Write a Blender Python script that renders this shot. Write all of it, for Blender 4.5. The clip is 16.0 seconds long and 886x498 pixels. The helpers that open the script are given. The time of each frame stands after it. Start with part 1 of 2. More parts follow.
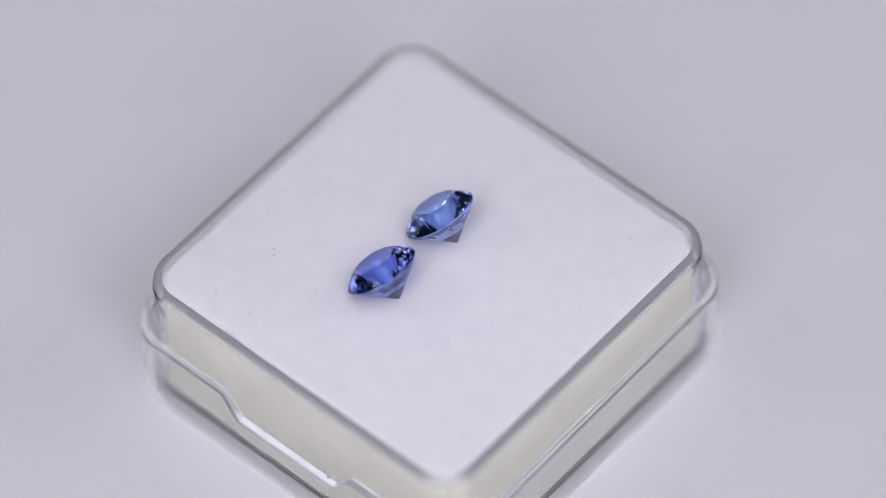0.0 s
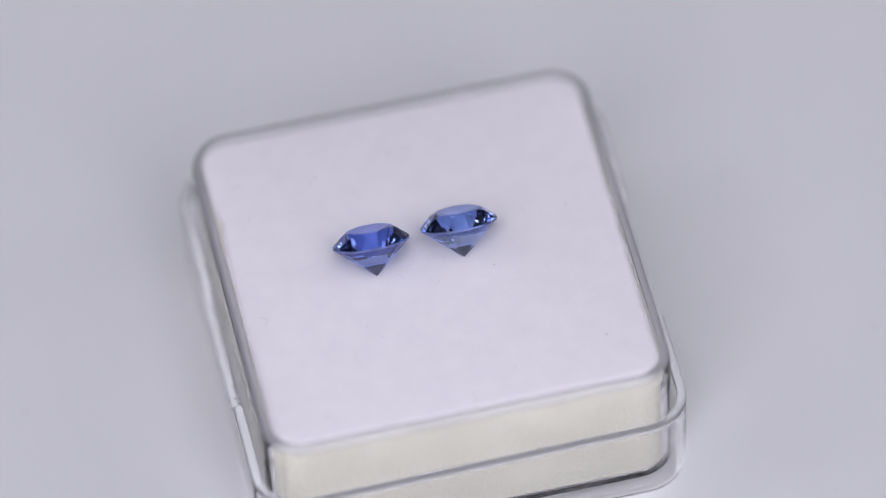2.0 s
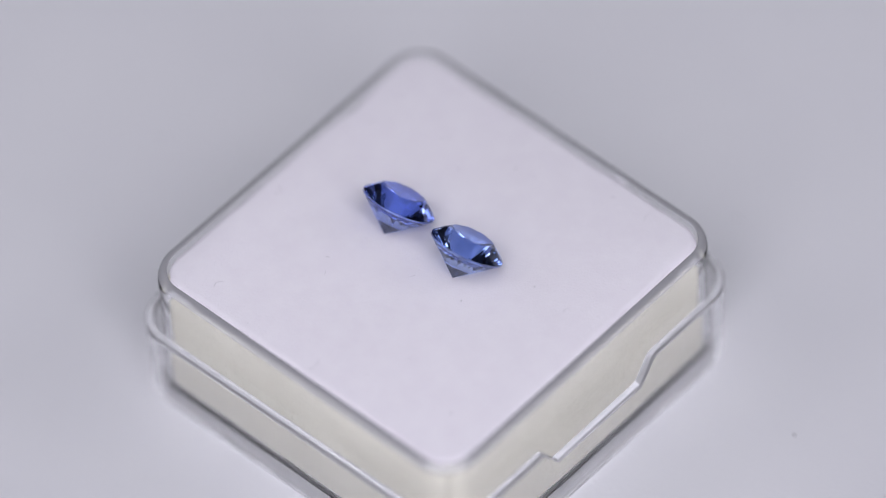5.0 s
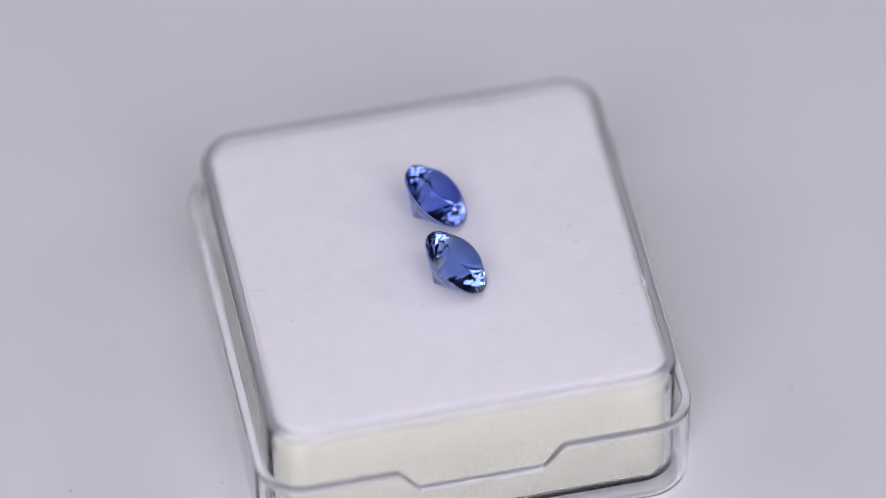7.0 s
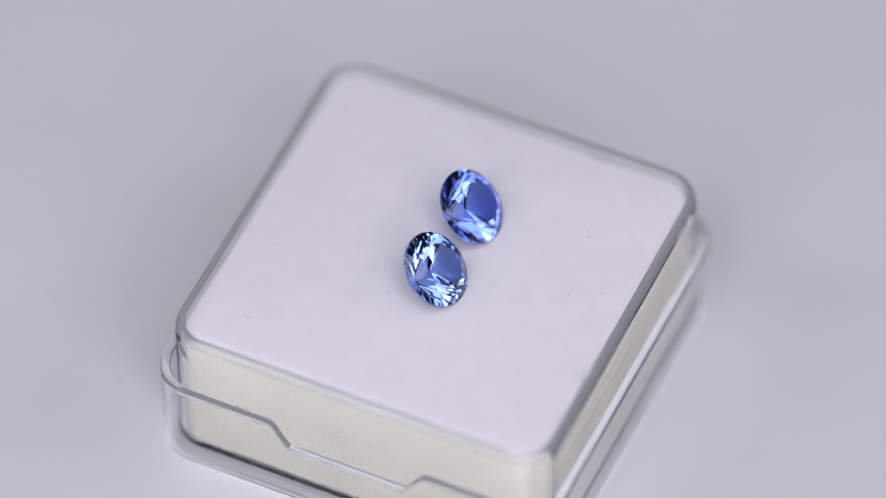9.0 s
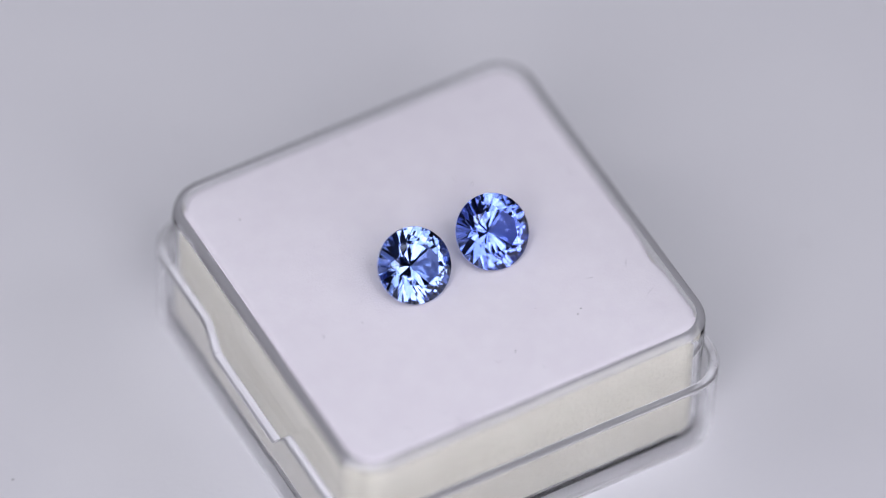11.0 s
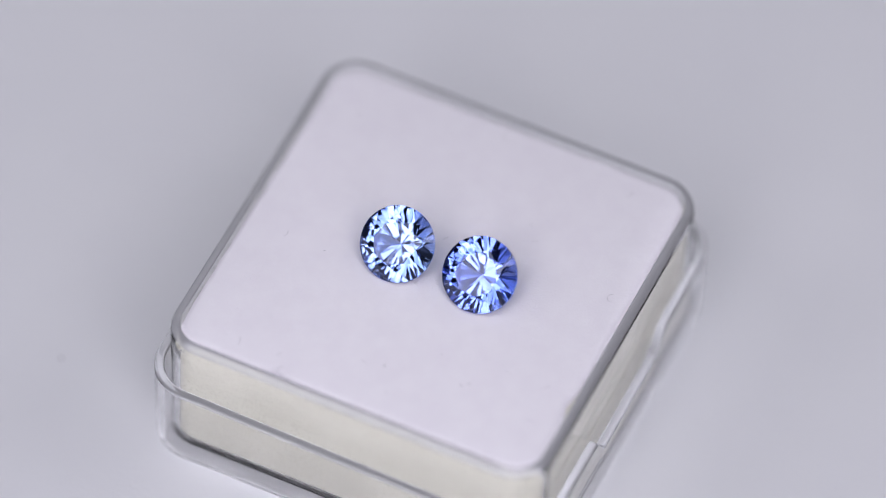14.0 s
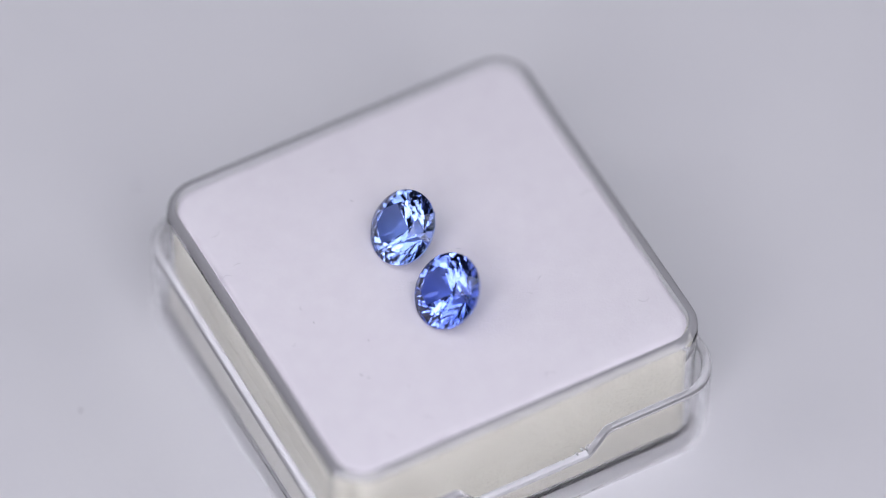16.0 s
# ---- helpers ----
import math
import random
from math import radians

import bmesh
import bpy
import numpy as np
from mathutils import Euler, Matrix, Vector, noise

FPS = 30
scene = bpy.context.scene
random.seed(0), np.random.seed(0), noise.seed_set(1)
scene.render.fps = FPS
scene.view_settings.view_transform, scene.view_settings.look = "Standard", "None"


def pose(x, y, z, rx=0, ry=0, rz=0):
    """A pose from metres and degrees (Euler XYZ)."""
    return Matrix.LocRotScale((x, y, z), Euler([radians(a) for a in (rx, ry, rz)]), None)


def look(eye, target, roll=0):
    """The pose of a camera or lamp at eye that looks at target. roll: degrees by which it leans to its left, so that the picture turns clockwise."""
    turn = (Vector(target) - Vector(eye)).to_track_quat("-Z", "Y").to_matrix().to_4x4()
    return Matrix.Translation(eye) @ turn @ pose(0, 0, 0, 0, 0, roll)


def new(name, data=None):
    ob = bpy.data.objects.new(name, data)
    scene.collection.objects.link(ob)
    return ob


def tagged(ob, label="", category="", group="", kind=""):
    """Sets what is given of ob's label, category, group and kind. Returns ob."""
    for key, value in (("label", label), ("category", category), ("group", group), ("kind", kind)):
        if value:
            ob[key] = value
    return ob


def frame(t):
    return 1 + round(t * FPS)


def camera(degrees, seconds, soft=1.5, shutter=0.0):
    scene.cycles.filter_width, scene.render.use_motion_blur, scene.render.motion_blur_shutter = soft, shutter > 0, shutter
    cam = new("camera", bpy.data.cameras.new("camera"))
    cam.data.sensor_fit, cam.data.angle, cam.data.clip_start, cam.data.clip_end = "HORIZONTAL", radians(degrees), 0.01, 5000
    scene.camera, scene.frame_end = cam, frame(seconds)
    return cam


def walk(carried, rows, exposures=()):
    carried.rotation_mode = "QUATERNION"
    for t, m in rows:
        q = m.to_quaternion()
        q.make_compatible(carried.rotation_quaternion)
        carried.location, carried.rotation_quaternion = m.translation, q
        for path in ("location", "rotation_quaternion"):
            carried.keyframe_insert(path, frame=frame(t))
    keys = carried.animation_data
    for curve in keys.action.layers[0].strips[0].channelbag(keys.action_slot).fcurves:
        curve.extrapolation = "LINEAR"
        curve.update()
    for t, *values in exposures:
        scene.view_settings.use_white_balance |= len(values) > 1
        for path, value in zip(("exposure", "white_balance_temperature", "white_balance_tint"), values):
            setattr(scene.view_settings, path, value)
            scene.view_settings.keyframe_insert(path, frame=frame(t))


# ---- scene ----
# One unit of the plan (U) is 6.4 mm; the turntable's axis is the z axis, its top is z = 0.
U = 0.0064
GEM_H = 2.1 * U               # height of the plane about which the box leans
ELEV, DIST = radians(51.6), 0.5233
EYE = Vector((0, -DIST * math.cos(ELEV), DIST * math.sin(ELEV) + GEM_H))
AIM = Vector((0.00143 * DIST, 0, GEM_H))
CAM_ROLL = -0.35

cam = camera(7.0, 16.0, soft=0.6)
cam.data.dof.use_dof = True
cam.data.dof.focus_distance = 0.5227
cam.data.dof.aperture_fstop = 8.5
walk(cam, [(0.0, look(EYE, AIM, CAM_ROLL)), (16.0, look(EYE, AIM, CAM_ROLL))])

SPEED, T0 = 18.17, 2.68      # degrees a second, and the time at which the box stands square


def turn_at(t):
    """The pose of the turning top at t seconds: it turns clockwise seen from above and leans a little."""
    lean = Matrix.Translation((0, 0, GEM_H)) @ pose(0, 0, 0, 0.2, -2.0, 0) @ Matrix.Translation((0, 0, -GEM_H))
    return pose(0, 0, 0, 0, 0, -SPEED * (t - T0)) @ lean


# ---- light ----
world = bpy.data.worlds.new("world")
scene.world = world
world.use_nodes = True
world.node_tree.nodes["Background"].inputs[0].default_value = (0.75, 0.78, 0.9, 1)
world.node_tree.nodes["Background"].inputs[1].default_value = 0.3
scene.view_settings.exposure = -0.225


def area_lamp(name, eye, target, sx, sy, watts, colour):
    data = bpy.data.lights.new(name, "AREA")
    data.shape, data.size, data.size_y, data.energy, data.color = "RECTANGLE", sx, sy, watts, colour
    ob = new(name, data)
    ob.matrix_world = look(eye, target)
    return ob


LAMP, COOL = (0.93, 0.895, 1.0), (0.86, 0.885, 1.0)
area_lamp("panel_light", (-0.27, -0.45, 0.51), (0, 0, 0), 0.25, 0.48, 1.68, LAMP)
area_lamp("panel_light", (0.27, -0.45, 0.51), (0, 0, 0), 0.25, 0.48, 1.68, LAMP)
area_lamp("panel_light", (0.0, -0.40, 0.78), (0, 0, 0), 0.50, 0.22, 0.95, COOL)
# Two unseen lamps added at the sides to make the gems sparkle.
area_lamp("sparkle_lamp", (-0.58, -0.02, 0.52), (0, 0, 0), 0.20, 0.22, 0.62, LAMP)
area_lamp("sparkle_lamp", (0.58, -0.02, 0.52), (0, 0, 0), 0.20, 0.22, 0.62, LAMP)
area_lamp("ceiling_light", (0.0, -0.08, 0.95), (0, 0, 0), 0.75, 0.40, 2.7, COOL)


# ---- materials ----
def material(name, colour, rough=0.5, metal=0.0, **kw):
    m = bpy.data.materials.new(name)
    m.use_nodes = True
    b = m.node_tree.nodes["Principled BSDF"]
    b.inputs["Base Color"].default_value = (*colour, 1)
    b.inputs["Roughness"].default_value = rough
    b.inputs["Metallic"].default_value = metal
    for key, value in kw.items():
        b.inputs[key.replace("_", " ")].default_value = value
    return m


def textured(name, colour, colour2, scale, rough, bump, bump_scale, detail=6.0, spec=0.5, distance=0.0002):
    """A surface whose colour drifts between two tones at a large scale and whose relief is fine."""
    m = material(name, colour, rough, Specular_IOR_Level=spec)
    nt = m.node_tree
    b = nt.nodes["Principled BSDF"]
    co = nt.nodes.new("ShaderNodeTexCoord")
    big = nt.nodes.new("ShaderNodeTexNoise")
    big.inputs["Scale"].default_value, big.inputs["Detail"].default_value = scale, detail
    ramp = nt.nodes.new("ShaderNodeValToRGB")
    ramp.color_ramp.elements[0].position, ramp.color_ramp.elements[1].position = 0.3, 0.7
    ramp.color_ramp.elements[0].color, ramp.color_ramp.elements[1].color = (*colour, 1), (*colour2, 1)
    small = nt.nodes.new("ShaderNodeTexNoise")
    small.inputs["Scale"].default_value, small.inputs["Detail"].default_value = bump_scale, 4
    bm_node = nt.nodes.new("ShaderNodeBump")
    bm_node.inputs["Strength"].default_value, bm_node.inputs["Distance"].default_value = bump, distance
    nt.links.new(co.outputs["Object"], big.inputs["Vector"])
    nt.links.new(co.outputs["Object"], small.inputs["Vector"])
    nt.links.new(big.outputs["Fac"], ramp.inputs["Fac"])
    nt.links.new(ramp.outputs["Color"], b.inputs["Base Color"])
    nt.links.new(small.outputs["Fac"], bm_node.inputs["Height"])
    nt.links.new(bm_node.outputs["Normal"], b.inputs["Normal"])
    return m


def gem_material(name, deep, pale):
    """Clear cut stone: light that crosses it grows bluer with each bounce, and the polish reflects near white."""
    m = material(name, pale, 0.0, Transmission_Weight=1.0, IOR=1.745)
    nt = m.node_tree
    glass = nt.nodes.new("ShaderNodeBsdfGlass")
    glass.inputs["Color"].default_value = (*deep, 1)
    glass.inputs["Roughness"].default_value = 0.0
    glass.inputs["IOR"].default_value = 1.745
    mix = nt.nodes.new("ShaderNodeMixShader")
    mix.inputs[0].default_value = 0.5
    nt.links.new(nt.nodes["Principled BSDF"].outputs[0], mix.inputs[1])
    nt.links.new(glass.outputs[0], mix.inputs[2])
    nt.links.new(mix.outputs[0], nt.nodes["Material Output"].inputs[0])
    return m


def foam_material(name):
    """Cream open-cell foam: round pores that dent the surface, with a drift of tone."""
    m = textured(name, (0.60, 0.59, 0.51), (0.67, 0.66, 0.575), 180, 0.9, 0.12, 6000, spec=0.1)
    nt = m.node_tree
    b = nt.nodes["Principled BSDF"]
    co = nt.nodes.new("ShaderNodeTexCoord")
    vor = nt.nodes.new("ShaderNodeTexVoronoi")
    vor.inputs["Scale"].default_value = 4200
    bump = nt.nodes.new("ShaderNodeBump")
    bump.inputs["Strength"].default_value, bump.inputs["Distance"].default_value = 0.24, 0.0001
    nt.links.new(co.outputs["Object"], vor.inputs["Vector"])
    nt.links.new(vor.outputs["Distance"], bump.inputs["Height"])
    cell = nt.nodes.new("ShaderNodeTexNoise")
    cell.inputs["Scale"].default_value, cell.inputs["Detail"].default_value = 5200, 2
    pore = nt.nodes.new("ShaderNodeValToRGB")
    pore.color_ramp.elements[0].position, pore.color_ramp.elements[1].position = 0.38, 0.45
    pore.color_ramp.elements[0].color, pore.color_ramp.elements[1].color = (0.55, 0.53, 0.48, 1), (1, 1, 1, 1)
    mix = nt.nodes.new("ShaderNodeMix")
    mix.data_type, mix.blend_type = "RGBA", "MULTIPLY"
    mix.inputs["Factor"].default_value = 0.34
    base = b.inputs["Base Color"].links[0].from_socket
    nt.links.new(co.outputs["Object"], cell.inputs["Vector"])
    nt.links.new(cell.outputs["Fac"], pore.inputs["Fac"])
    nt.links.new(base, mix.inputs["A"])
    nt.links.new(pore.outputs["Color"], mix.inputs["B"])
    nt.links.new(mix.outputs["Result"], b.inputs["Base Color"])
    nt.links.new(b.inputs["Normal"].links[0].from_socket, bump.inputs["Normal"])
    nt.links.new(bump.outputs["Normal"], b.inputs["Normal"])
    return m


PLATTER = textured("platter_white", (0.70, 0.70, 0.725), (0.725, 0.725, 0.745), 60, 0.55, 0.15, 3000, spec=0.3)
FELT = textured("white_felt", (0.845, 0.812, 0.86), (0.872, 0.845, 0.885), 700, 1.0, 0.3, 6500, spec=0.05, distance=0.0001)
FOAM = foam_material("cream_foam")
ACRYLIC = material("clear_acrylic", (0.985, 0.985, 0.985), 0.02, Transmission_Weight=1.0, IOR=1.24)
THIN_ACRYLIC = material("clear_tray_acrylic", (0.985, 0.985, 0.985), 0.03, Transmission_Weight=1.0, IOR=1.16)
# Highlights on the clear acrylic's edges, painted in as a part-diffuse pale colour.
BRIGHT_EDGE = material("brightened_acrylic_edge", (0.90, 0.90, 0.92), 0.16, Transmission_Weight=0.70, IOR=1.36)
BRIGHT_RIM = material("brightened_acrylic_rim", (0.82, 0.82, 0.85), 0.14, Transmission_Weight=0.60, IOR=1.17)
FUZZ = textured("white_fibre", (0.84, 0.815, 0.86), (0.88, 0.855, 0.90), 900, 1.0, 0.1, 5000, spec=0.05)
GIRDLE = material("ground_gem_edge", (0.42, 0.52, 0.95), 0.35, Transmission_Weight=0.8, IOR=1.745)
GEM_A = gem_material("blue_gem", (0.47, 0.58, 1.0), (0.60, 0.70, 1.0))
GEM_B = gem_material("cornflower_gem", (0.55, 0.67, 1.0), (0.70, 0.80, 1.0))
DUST = textured("dark_dust", (0.05, 0.045, 0.04), (0.10, 0.09, 0.08), 4000, 0.9, 0.2, 9000)
GRIT = textured("grey_grit", (0.16, 0.155, 0.16), (0.24, 0.235, 0.24), 4000, 0.9, 0.2, 9000)
LINT = textured("grey_lint", (0.34, 0.33, 0.35), (0.46, 0.45, 0.47), 3000, 0.9, 0.2, 9000)
# Unseen surround, near black so that gem facets and box shadows go dark.
WALL = textured("dark_surround_wall", (0.055, 0.055, 0.06), (0.07, 0.07, 0.075), 3, 0.8, 0.1, 200)
CEIL = textured("dark_surround_ceiling", (0.10, 0.10, 0.105), (0.12, 0.12, 0.125), 3, 0.9, 0.1, 200)
DESK = textured("white_desk_laminate", (0.66, 0.66, 0.67), (0.70, 0.70, 0.71), 12, 0.4, 0.05, 900)
FLOOR = textured("grey_floor", (0.28, 0.27, 0.26), (0.34, 0.33, 0.32), 5, 0.6, 0.1, 80)


# ---- building helpers ----
def mesh_from(name, bm, mat, smooth=False):
    me = bpy.data.meshes.new(name)
    bm.normal_update()
    for f in bm.faces:
        f.smooth = smooth
    bm.to_mesh(me)
    bm.free()
    me.materials.append(mat)
    return me


def part(name, bm, mat, parent=None, label="", smooth=False):
    ob = new(name, mesh_from(name, bm, mat, smooth))
    if parent is not None:
        ob.parent = parent
    return tagged(ob, label)


def box_bm(x0, y0, z0, x1, y1, z1, bevel=0.0):
    bm = bmesh.new()
    bmesh.ops.create_cube(bm, size=1)
    for v in bm.verts:
        v.co = Vector((x0 if v.co.x < 0 else x1, y0 if v.co.y < 0 else y1, z0 if v.co.z < 0 else z1))
    if bevel:
        bmesh.ops.bevel(bm, geom=bm.edges[:], offset=bevel, segments=3, affect="EDGES", profile=0.5)
    return bm


def lathe_bm(profile, n=96):
    """A turned solid from (radius, height) pairs, closed on the axis at both ends."""
    bm = bmesh.new()
    rings = []
    for r, z in profile:
        rings.append([bm.verts.new((r * math.cos(2 * math.pi * k / n), r * math.sin(2 * math.pi * k / n), z)) for k in range(n)])
    for a, b in zip(rings, rings[1:]):
        for k in range(n):
            bm.faces.new((a[k], a[(k + 1) % n], b[(k + 1) % n], b[k]))
    bm.faces.new(rings[0][::-1])
    bm.faces.new(rings[-1])
    bmesh.ops.recalc_face_normals(bm, faces=bm.faces[:])
    return bm


def square_ring(half, radius, arc=10, straight=24):
    """Points round a square with rounded corners."""
    pts = []
    for q in range(4):
        a0 = q * math.pi / 2
        cx = (half - radius) * (1 if q in (0, 3) else -1)
        cy = (half - radius) * (1 if q in (0, 1) else -1)
        for k in range(arc + 1):
            a = a0 + math.pi / 2 * k / arc
            pts.append((cx + radius * math.cos(a), cy + radius * math.sin(a)))
        end = pts[-1]
        q2 = (q + 1) % 4
        nx = (half - radius) * (1 if q2 in (0, 3) else -1) + radius * math.cos(a0 + math.pi / 2)
        ny = (half - radius) * (1 if q2 in (0, 1) else -1) + radius * math.sin(a0 + math.pi / 2)
        for k in range(1, straight):
            s = k / straight
            pts.append((end[0] + (nx - end[0]) * s, end[1] + (ny - end[1]) * s))
    return pts


def square_sweep(levels, height=None, straight=24, loop=False):
    """A solid swept through rounded squares (half width, corner radius, height), first and last closed, or joined in a loop.
    height(x, y, z) may lift or lower a point."""
    bm = bmesh.new()
    rings = []
    for half, radius, z in levels:
        rings.append([bm.verts.new((x, y, height(x, y, z) if height else z)) for x, y in square_ring(half, radius, straight=straight)])
    n = len(rings[0])
    for a, b in zip(rings, rings[1:] + (rings[:1] if loop else [])):
        for k in range(n):
            bm.faces.new((a[k], a[(k + 1) % n], b[(k + 1) % n], b[k]))
    if not loop:
        bm.faces.new(rings[0])
        bm.faces.new(rings[-1])
    bmesh.ops.recalc_face_normals(bm, faces=bm.faces[:])
    return bm


def shade_by_angle(ob, degrees):
    """Smooth faces, with the edges sharper than the angle kept sharp."""
    bm = bmesh.new()
    bm.from_mesh(ob.data)
    for f in bm.faces:
        f.smooth = True
    for e in bm.edges:
        e.smooth = e.is_boundary or e.calc_face_angle(0) < radians(degrees)
    bm.to_mesh(ob.data)
    bm.free()


def brighten_edges(ob, low, mat, slope):
    """Gives the moulded upper edges above a height a paler skin, which paints in their highlight."""
    ob.data.materials.append(mat)
    for p in ob.data.polygons:
        if p.center.z > low and p.normal.z > slope:
            p.material_index = 1


TURNING = []


def turning(ob, local):
    """Notes a thing that rides on the turntable, at its place on it."""
    ob.matrix_basis = turn_at(0) @ local
    TURNING.append((ob, local, Matrix.Identity(4)))
    return ob


# ---- the room: floor, desk, and an added dark surround out of view ----
def room():
    x0, x1, y0, y1, z0, z1 = -0.8, 0.8, -0.9, 0.8, -0.75, 1.2
    tagged(part("floor", box_bm(x0 - 0.1, y0 - 0.1, z0 - 0.1, x1 + 0.1, y1 + 0.1, z0), FLOOR), "plain grey floor of the studio", "floor", kind="structure")
    tagged(part("ceiling", box_bm(x0 - 0.1, y0 - 0.1, z1, x1 + 0.1, y1 + 0.1, z1 + 0.1), CEIL), "unseen dark ceiling added to give the gems dark reflections", "ceiling", kind="structure")
    for name, b in (("wall_north", (x0 - 0.1, y1, z0, x1 + 0.1, y1 + 0.1, z1)), ("wall_south", (x0 - 0.1, y0 - 0.1, z0, x1 + 0.1, y0, z1)),
                    ("wall_east", (x1, y0, z0, x1 + 0.1, y1, z1)), ("wall_west", (x0 - 0.1, y0, z0, x0, y1, z1))):
        tagged(part(name, box_bm(*b), WALL), "unseen dark wall added to give the gems dark reflections", "wall", kind="structure")
    desk = tagged(new("desk"), "white laminate desk under the turntable", "desk")
    desk.location = (0, 0, -0.75)
    part("desktop", box_bm(-0.6, -0.35, 0.69, 0.6, 0.45, 0.72, 0.003), DESK, desk)
    for sx in (-0.55, 0.55):
        for sy in (-0.3, 0.4):
            part("leg", box_bm(sx - 0.025, sy - 0.025, 0, sx + 0.025, sy + 0.025, 0.69, 0.002), DESK, desk)


room()


# ---- turntable ----
def turntable():
    ob = tagged(new("turntable"), "smooth matte white turntable under the box", "turntable")
    ob.location = (0, 0, -0.03)
    part("base", lathe_bm([(0.075, 0), (0.08, 0.002), (0.08, 0.014), (0.078, 0.016)]), DESK, ob)
    part("spindle", lathe_bm([(0.02, 0.016), (0.02, 0.0225)], 32), DESK, ob)
    platter = part("platter", lathe_bm([(0.1, -0.0085), (0.1012, -0.0075), (0.1012, -0.001), (0.1002, 0.0)], 160), PLATTER, ob)
    TURNING.append((platter, Matrix.Identity(4), Matrix.Translation((0, 0, 0.03))))


turntable()


# ---- fibres and specks ----
def fibre_into(bm, start, angle, length, curl, radius, steps=8, rise=0.0):
    """A thin bent fibre that starts at a point, three-sided, lying or rising a little."""
    rings, p, a = [], Vector(start), angle
    for k in range(steps + 1):
        side = Vector((-math.sin(a), math.cos(a), 0))
        rr = radius * (1 if 0 < k < steps else 0.5)
        rings.append([bm.verts.new(p + side * rr * math.cos(q) + Vector((0, 0, rr * math.sin(q) + rr))) for q in (0.5, 2.6, 4.7)])
        p = p + Vector((math.cos(a), math.sin(a), 0)) * (length / steps) + Vector((0, 0, rise / steps))
        a += curl * 2.6 / steps
    for u, v in zip(rings, rings[1:]):
        for k in range(3):
            bm.faces.new((u[k], u[(k + 1) % 3], v[(k + 1) % 3], v[k]))
    bm.faces.new(rings[0][::-1])
    bm.faces.new(rings[-1])
    bmesh.ops.recalc_face_normals(bm, faces=bm.faces[:])


def speck_bm(size, seed):
    """A small irregular crumb standing on z = 0."""
    bm = bmesh.new()
    bmesh.ops.create_icosphere(bm, subdivisions=2, radius=size / 2)
    for v in bm.verts:
        v.co *= 0.75 + 0.5 * noise.noise(v.co / size * 3 + Vector((seed * 7.3, 0, 0)))
        v.co.z *= 0.6
    low = min(v.co.z for v in bm.verts)
    for v in bm.verts:
        v.co.z -= low
    return bm


def speck(x, y, z, size, mat, label, group, lean=None):
    ob = tagged(part("dust_speck", speck_bm(size, x * 1000 + y * 700), mat), label, "dust speck", group)
    m = Matrix.Translation((x, y, z))
    turning(ob, m @ lean if lean else m)


def fibre(x, y, z, length, angle, curl):
    bm = bmesh.new()
    fibre_into(bm, Vector((0, 0, 0)), 0, length, curl, 0.00001, 10)
    ob = tagged(part("lint_fibre", bm, LINT), "fine curled grey lint fibre on the white pad", "lint fibre", "lint on the pad")
    turning(ob, Matrix.Translation((x, y, z)) @ pose(0, 0, 0, 0, 0, angle))


# ---- box ----
BX, BY = -0.0506 * U, 0.043 * U
LID_HALF, TRAY_HALF, FOAM_HALF = 2.50 * U, 2.34 * U, 2.34 * U - 0.00074
LID_TOP, TRAY_TOP, FOAM_TOP = (2.1 - 0.92) * U, (2.1 - 0.16) * U, (2.1 - 0.185) * U
BOX = Matrix.Translation((BX, BY, 0))
NOTCH_HI, NOTCH_LO, NOTCH_DEEP = 0.94 * U, 0.715 * U, 0.0021


def notch(x, y, z):
    """Lowers the rim of the lid at the thumb notches in the two sides across x."""
    if z > 0.003:
        z += 0.018 * x
    if z < LID_TOP - 0.0018 or abs(x) < LID_HALF - 0.002:
        return z
    s = min(1.0, max(0.0, (NOTCH_HI - abs(y)) / (NOTCH_HI - NOTCH_LO)))
    return z - NOTCH_DEEP * s


GEM_AT = ((-0.668, -0.08), (0.349, -0.06))


def lid(parent):
    h, r, w = LID_HALF, 0.0035, 0.00072
    d = LID_TOP
    levels = [(h - 0.0005, r - 0.0004, 0.0), (h - 0.0002, r - 0.0002, 0.0002), (h - 0.0001, r, 0.0006), (h - 0.0001, r, 0.0007),
              (h - 0.00003, r, d - 0.0027), (h, r, d - 0.00035), (h, r, d - 0.00022), (h - 0.00006, r, d - 0.00008), (h - 0.00018, r - 0.0001, d), (h - 0.00022, r - 0.0001, d),
              (h - w + 0.00018, r - w + 0.0001, d), (h - w + 0.00014, r - w + 0.0001, d), (h - w + 0.00005, r - w, d - 0.00006), (h - w, r - w, d - 0.00016), (h - w, r - w, d - 0.00028), (h - w, r - w, d - 0.0027),
              (h - w - 0.00005, r - w, 0.0004), (h - w - 0.00005, r - w, 0.0)]
    bm = square_sweep(levels, notch, 72, loop=True)
    ob = part("lid", bm, ACRYLIC, parent, "clear acrylic lid turned upside down, with thumb notches")
    shade_by_angle(ob, 35)
    brighten_edges(ob, 0.003, BRIGHT_EDGE, 0.12)
    ob.visible_shadow = False
    f = h - w - 0.00009
    plate = square_sweep([(f - 0.0001, r - w - 0.0001, 0.0), (f, r - w, 0.0001), (f, r - w, 0.0005), (f - 0.0001, r - w - 0.0001, 0.0006)])
    plate = part("lid_panel", plate, ACRYLIC, ob, "flat clear panel of the lid")
    shade_by_angle(plate, 20)


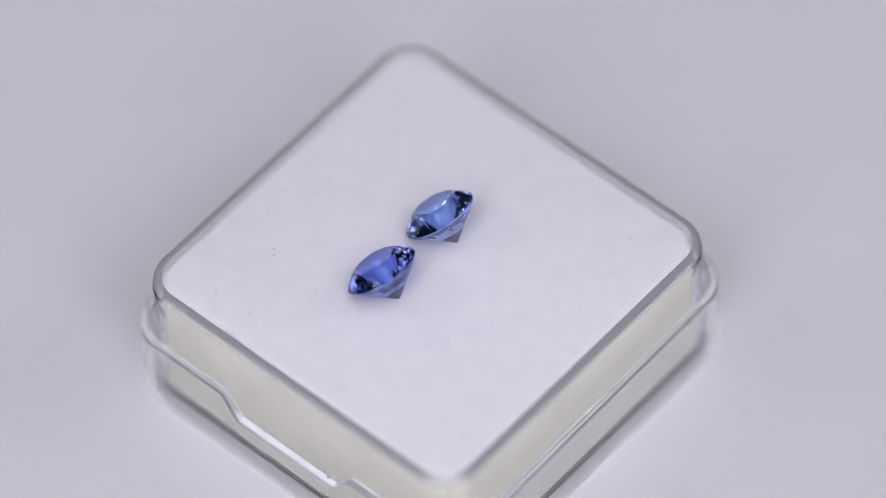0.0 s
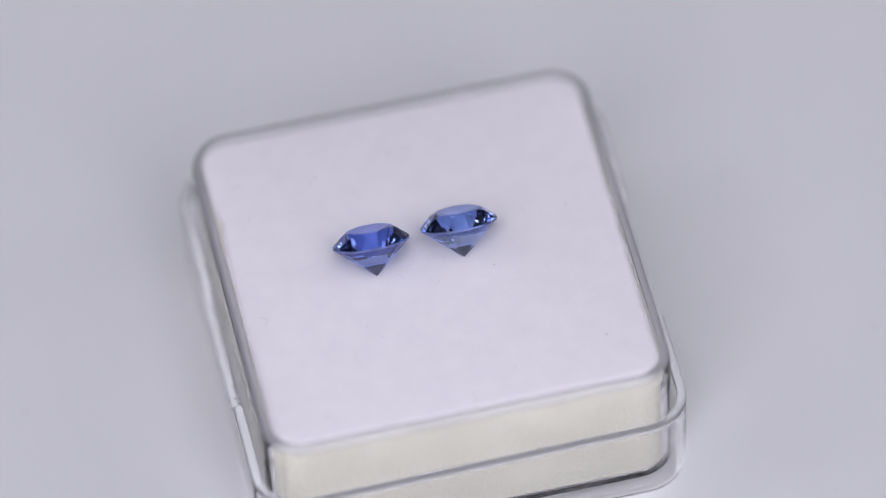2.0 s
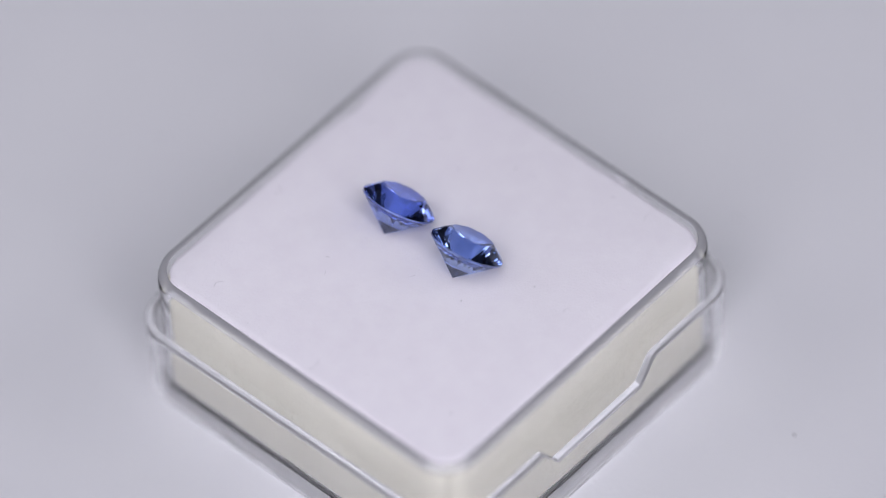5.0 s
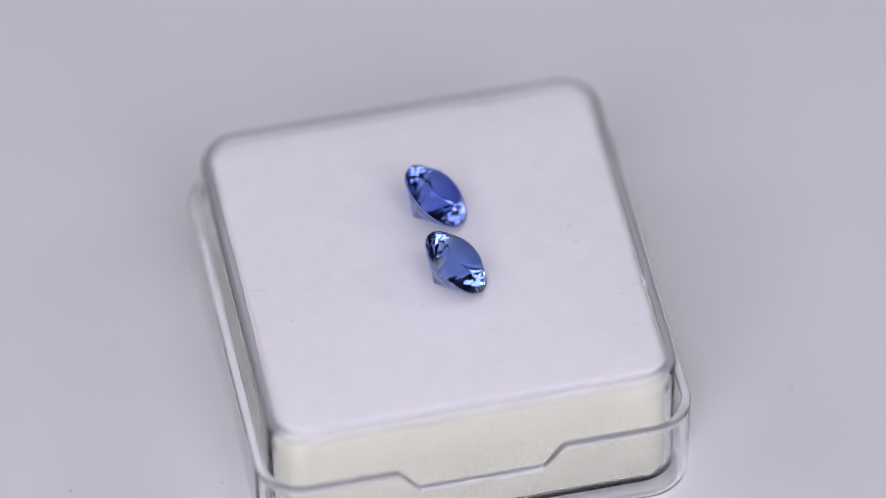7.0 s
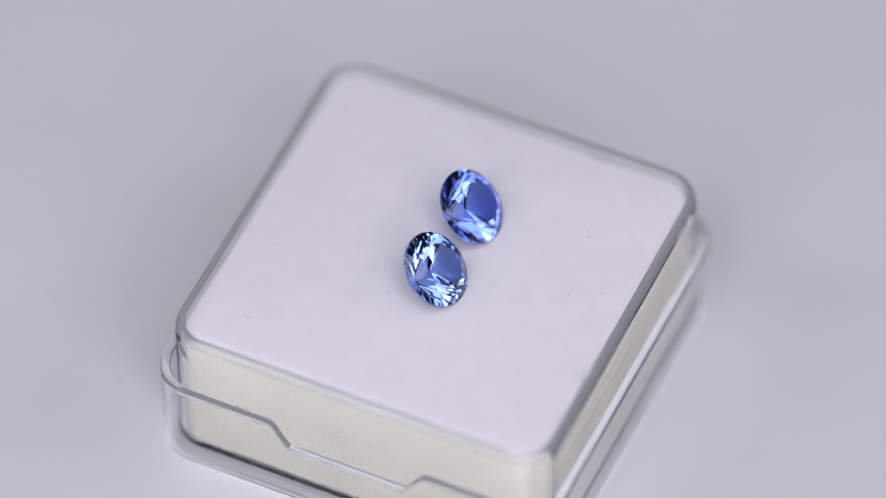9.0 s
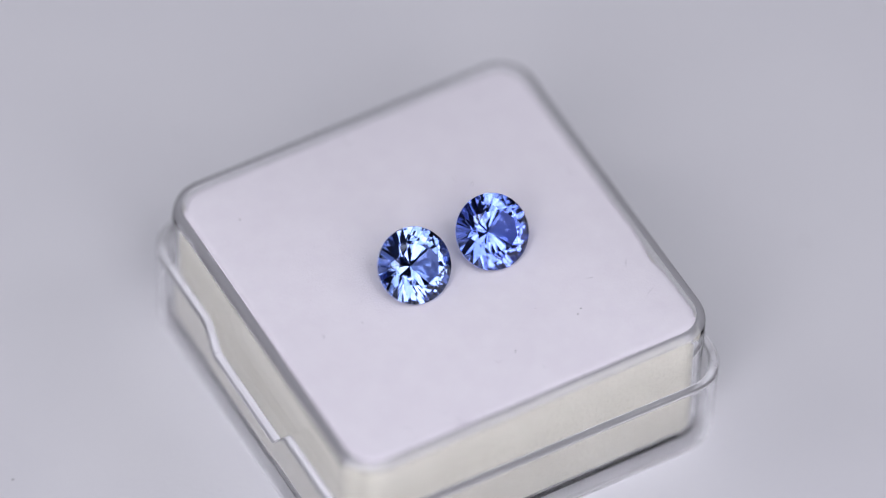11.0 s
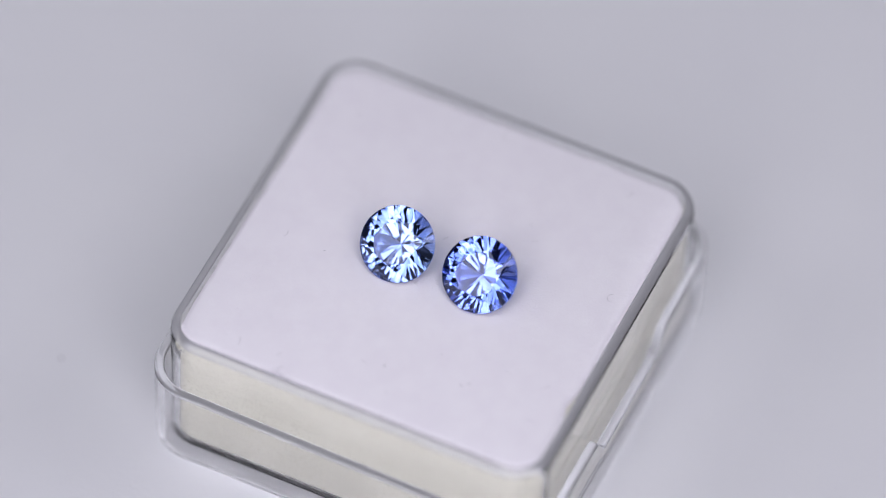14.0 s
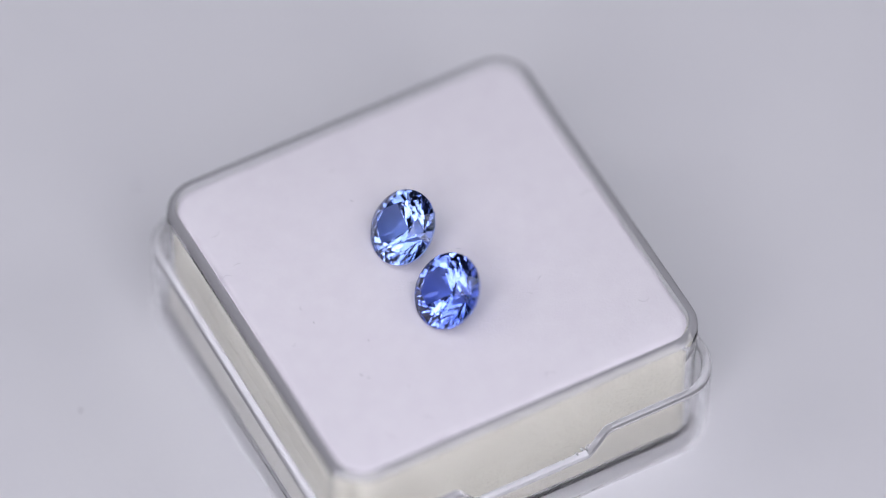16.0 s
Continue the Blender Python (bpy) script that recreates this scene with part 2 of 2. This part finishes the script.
def tray(parent):
    h, r, w, b, d = TRAY_HALF, 0.0029, 0.00072, 0.00061, TRAY_TOP
    levels = [(h - 0.0009, r - 0.0008, b), (h - 0.0005, r - 0.0003, b + 0.0002), (h - 0.0001, r, b + 0.0007), (h - 0.0001, r, b + 0.0008),
              (h, r, d - 0.0010), (h, r, d - 0.0009), (h - 0.00004, r, d - 0.0005), (h - 0.00014, r - 0.0001, d - 0.00022), (h - 0.0003, r - 0.0002, d - 0.00006), (h - 0.00042, r - 0.0003, d),
              (h - w + 0.0001, r - w + 0.0001, d), (h - w + 0.00006, r - w + 0.0001, d - 0.00001), (h - w + 0.00002, r - w, d - 0.00004), (h - w, r - w, d - 0.00010), (h - w, r - w, d - 0.00018), (h - w, r - w, b + 0.0011), (h - w, r - w, b + 0.0010),
              (h - w - 0.0001, r - w - 0.0001, b + 0.0006), (h - w - 0.0003, r - w - 0.0002, b + 0.00042), (h - w - 0.0006, r - w - 0.0006, b + 0.00035), (h - w - 0.0008, r - w - 0.0006, b + 0.00035)]
    ob = part("tray", square_sweep(levels), THIN_ACRYLIC, parent)
    shade_by_angle(ob, 35)
    brighten_edges(ob, 0.006, BRIGHT_RIM, 0.15)
    ob.visible_shadow = False


def pad():
    z0, zt = 0.00097, FOAM_TOP
    h, r = FOAM_HALF, 0.0021
    ob = tagged(new("foam_pad"), "square foam pad with white top in the clear tray", "foam pad")
    core = square_sweep([(h - 0.0004, r - 0.0003, z0), (h - 0.0001, r, z0 + 0.0002), (h - 0.00005, r, z0 + 0.0004), (h, r, zt - 0.0011), (h - 0.0001, r, zt - 0.0009)], None, 24)
    c = part("foam_core", core, FOAM, ob, "cream open-cell foam")
    shade_by_angle(c, 35)

    def fray(x, y, z):
        return z + 0.00004 * noise.noise(Vector((x, y, 0)) * 900)
    top = square_sweep([(h - 0.00005, r, zt - 0.0009), (h, r, zt - 0.0006), (h - 0.00006, r, zt - 0.0003), (h - 0.00022, r - 0.0001, zt - 0.0001),
                        (h - 0.0005, r - 0.0004, zt)], fray, 60)
    for v in top.verts:
        if max(abs(v.co.x), abs(v.co.y)) > h - 0.001:
            q = Vector((v.co.x, v.co.y, 0))
            cut = 0.00010 * (1 + noise.noise(q * 700)) + 0.00006 * noise.noise(q * 3500)
            if v.co.x < 0:
                cut += 0.0003 * math.exp(-((v.co.y - 0.0068) / 0.0011) ** 2)
            v.co.x -= math.copysign(cut, v.co.x) if abs(v.co.x) > h - 0.001 else 0
            v.co.y -= math.copysign(cut, v.co.y) if abs(v.co.y) > h - 0.001 else 0
    s = part("top_layer", top, FELT, ob, "soft white felt top layer")
    shade_by_angle(s, 60)
    rng = random.Random(5)
    verts, faces = [], []
    for _ in range(11000):
        x, y = rng.uniform(-h + 0.0005, h - 0.0005), rng.uniform(-h + 0.0005, h - 0.0005)
        if any(math.hypot(x + BX - gx * U, y + BY - (gy + 0.33) * U) < 0.5 * U for gx, gy in GEM_AT):
            continue
        a, n, bend, up = rng.uniform(0, 6.28), rng.uniform(0.00012, 0.0003), rng.uniform(-0.8, 0.8), rng.uniform(-0.00001, 0.00005)
        z, k0 = fray(x, y, zt) - 0.000012, len(verts)
        for k in range(3):
            q = k / 2
            px, py = x + n * q * math.cos(a + bend * q), y + n * q * math.sin(a + bend * q)
            for c in (0.3, 2.4, 4.5):
                rr = 0.000009
                verts.append((px - rr * math.cos(c) * math.sin(a), py + rr * math.cos(c) * math.cos(a), z + up * q * 2 + rr * math.sin(c)))
        for k in range(2):
            for m in range(3):
                p, q = k0 + k * 3 + m, k0 + k * 3 + (m + 1) % 3
                faces.append((p, q, q + 3, p + 3))
    nap = bpy.data.meshes.new("nap")
    nap.from_pydata(verts, [], faces)
    nap.materials.append(FUZZ)
    nap = new("nap", nap)
    nap.parent = ob
    tagged(nap, "short soft white nap on the pad", kind="stuff")
    fuzz = bmesh.new()
    for x, y in square_ring(h - 0.0003, r, 10, 90):
        for _ in range(2):
            px, py = x + rng.uniform(-0.00012, 0.00012), y + rng.uniform(-0.00012, 0.00012)
            a = math.atan2(py, px) + rng.uniform(-1.3, 1.3)
            n = rng.uniform(0.00015, 0.00034)
            fibre_into(fuzz, Vector((px, py, zt - 0.00012)), a, n, rng.uniform(-1, 1), 0.000012, 3, 0.0001)
    for _ in range(34):
        fibre_into(fuzz, Vector((rng.gauss(0.0059, 0.00035), h - rng.uniform(0.0001, 0.0006), zt - 0.00008)), rng.uniform(0.9, 2.2), rng.uniform(0.00025, 0.0005), rng.uniform(-1, 1), 0.000016, 4, 0.0002)
    tagged(part("fuzz", fuzz, FUZZ, ob, "short loose white fibres along the edge"), kind="stuff")
    turning(ob, BOX)


gem_box = tagged(new("gem_box"), "square clear acrylic gem box standing in its upturned lid", "box")
lid(gem_box)
tray(gem_box)
turning(gem_box, BOX)
pad()


# ---- gems ----
def brilliant_bm(d, seed):
    """A round brilliant of diameter d, its point at the origin and its axis up, cut facet by facet."""
    g0 = 0.5 * math.tan(radians(42.0))
    g1 = g0 + 0.022
    rng = random.Random(seed)
    bm = bmesh.new()
    bmesh.ops.create_cone(bm, cap_ends=True, segments=96, radius1=0.5, radius2=0.5, depth=2.0)

    def cut(normal, point):
        res = bmesh.ops.bisect_plane(bm, geom=bm.verts[:] + bm.edges[:] + bm.faces[:], plane_co=point, plane_no=normal, clear_outer=True, dist=1e-6)
        edges = [e for e in res["geom_cut"] if isinstance(e, bmesh.types.BMEdge)]
        if len(edges) >= 3:
            bmesh.ops.contextual_create(bm, geom=edges)

    def ring(n, start, angle, radius, z, up, slack=0.3):
        """One tier of facets, cut by hand: each a little off its angle and its turn."""
        for k in range(n):
            a = radians(start + 360 / n * k + rng.uniform(-3, 3) * slack)
            tilt = radians(angle + rng.uniform(-1, 1) * slack)
            s, c = math.sin(tilt), math.cos(tilt)
            cut(Vector((s * math.cos(a), s * math.sin(a), c if up else -c)), Vector((radius * math.cos(a), radius * math.sin(a), z)))

    top = g1 + 0.172
    ring(8, 0, 39.0, 0.5, g1, True)
    ring(16, 11.25, 41.9, 0.5, g1, True, 0.4)
    cut(Vector((0, 0, 1)), Vector((0, 0, top)))
    ring(8, 22.5, 23.0, 0.266, top, True, 0.5)
    ring(8, 0, 41.3, 0.5, g0, False, 0.25)
    ring(16, 11.25, 41.9, 0.4975, g0, False, 0.5)
    bmesh.ops.remove_doubles(bm, verts=bm.verts[:], dist=1e-5)
    bmesh.ops.recalc_face_normals(bm, faces=bm.faces[:])
    low = min(v.co.z for v in bm.verts)
    for v in bm.verts:
        v.co = (v.co - Vector((0, 0, low))) * d
    return bm


def gems():
    d = 0.876 * U
    for x, y, spin, mat, label in ((*GEM_AT[0], 14, GEM_A, "deep blue faceted round gemstone lying on its pavilion"),
                                            (*GEM_AT[1], 0, GEM_B, "lighter cornflower-blue faceted round gemstone lying on its pavilion")):
        ob = tagged(new("gemstone"), label, "gemstone", "pair of gemstones on the pad")
        cut = brilliant_bm(d, spin + 3)
        for name, low, high, skin, words in (("table", 0.999, 2, mat, "flat polished top facet"), ("crown", 0.1, 0.999, mat, "polished facets round the top"),
                                             ("girdle", -0.1, 0.1, GIRDLE, "thin ground edge"), ("pavilion", -2, -0.1, mat, "polished facets running to the point")):
            bm = cut.copy()
            bm.normal_update()
            bmesh.ops.delete(bm, geom=[f for f in bm.faces if not low < f.normal.z <= high], context="FACES")
            part(name, bm, skin, ob, words)
        cut.free()
        local = Matrix.Translation((x * U, y * U, FOAM_TOP + 0.00003)) @ pose(0, 0, 0, -40.6, 0, 0) @ pose(0, 0, 0, 0, 0, spin)
        turning(ob, local)


gems()


def dirt():
    mm = 0.001
    for x, y, n, a, c in ((10.6, 2.9, 0.7, 200, 0.9), (-9.0, 6.8, 0.45, 150, 0.2), (-12.1, 7.2, 0.7, 260, -0.3), (-12.7, 9.9, 0.7, 10, 0.3),
                          (-0.25, -2.3, 0.5, 30, 0.4), (-5.05, -6.2, 0.5, 100, 0.3), (-6.2, -4.9, 0.4, 20, 0.2), (-13.1, -2.9, 1.2, 20, 1.3),
                          (0.0, -13.4, 1.3, 60, 0.5), (6.1, 12.5, 0.5, 70, 0.3), (0.7, 10.4, 0.5, 130, 0.5), (-10.1, -11.4, 1.1, 190, 1.0),
                          (9.2, 13.3, 0.9, 230, 0.8), (5.3, 13.6, 1.3, 20, 1.4), (-2.2, 12.2, 0.45, 80, 0.3)):
        fibre(x * mm, y * mm, FOAM_TOP + 0.00003, n * mm, a, c)
    for x, y, n in ((7.3, 2.8, 0.14), (-6.75, 9.4, 0.2), (-7.2, 9.05, 0.2), (4.15, -1.6, 0.15), (10.55, -9.8, 0.19), (3.5, -11.0, 0.11), (-1.1, 10.3, 0.22), (-4.3, 7.5, 0.1), (4.8, -8.0, 0.09)):
        speck(x * mm, y * mm, FOAM_TOP + 0.00003, n * 0.65 * mm, GRIT, "tiny grey dust speck on the white pad", "dust on the pad")
    for x, y, n in ((7.7, 24.95, 0.42), (5.6, -28.3, 0.34), (-30.6, 3.0, 0.34), (24.2, 11.9, 0.42), (31.8, -4.9, 0.3), (7.3, -17.4, 0.26), (10.8, -20.3, 0.3)):
        speck(x * mm, y * mm, 0.0, n * 0.62 * mm, GRIT, "small grey dust speck on the white turntable", "dust on the turntable")
    for x, y, z, n in ((15.05, -8.5, LID_TOP, 0.2), (15.0, -7.9, LID_TOP, 0.13), (4.2, -15.1, LID_TOP, 0.16), (-15.7, -2.4, LID_TOP - NOTCH_DEEP, 0.18), (-15.75, -1.2, LID_TOP - NOTCH_DEEP, 0.1),
                       (-15.7, 0.6, LID_TOP - NOTCH_DEEP, 0.1), (-15.65, -2.9, LID_TOP - NOTCH_DEEP, 0.12), (-2.0, 15.6, LID_TOP, 0.14)):
        speck(x * mm, y * mm, z + 0.018 * x * mm - 0.00001, n * mm, DUST, "tiny dark dust speck on the clear lid's rim", "dust on the box rim")
    for x, y, n in ((-15.7, -4.5, 0.5), (-15.6, -4.0, 0.35), (-15.75, -3.5, 0.28)):
        speck(x * mm, y * mm, LID_TOP + 0.018 * x * mm - NOTCH_DEEP - 0.00001, n * 1.4 * mm, BRIGHT_EDGE, "clear acrylic burr at the end of the thumb notch", "burrs on the notch")
    for x, y, n in ((-15.45, 14.9, 0.45), (-15.4, 14.35, 0.26)):
        speck(x * mm, y * mm, LID_TOP + 0.018 * x * mm - 0.00001, n * mm, BRIGHT_EDGE, "clear acrylic burr at the corner of the lid's rim", "burrs on the lid")


dirt()


def motions():
    for ob, local, back in TURNING:
        walk(ob, [(k * 0.5, back @ turn_at(k * 0.5) @ local) for k in range(33)])


motions()
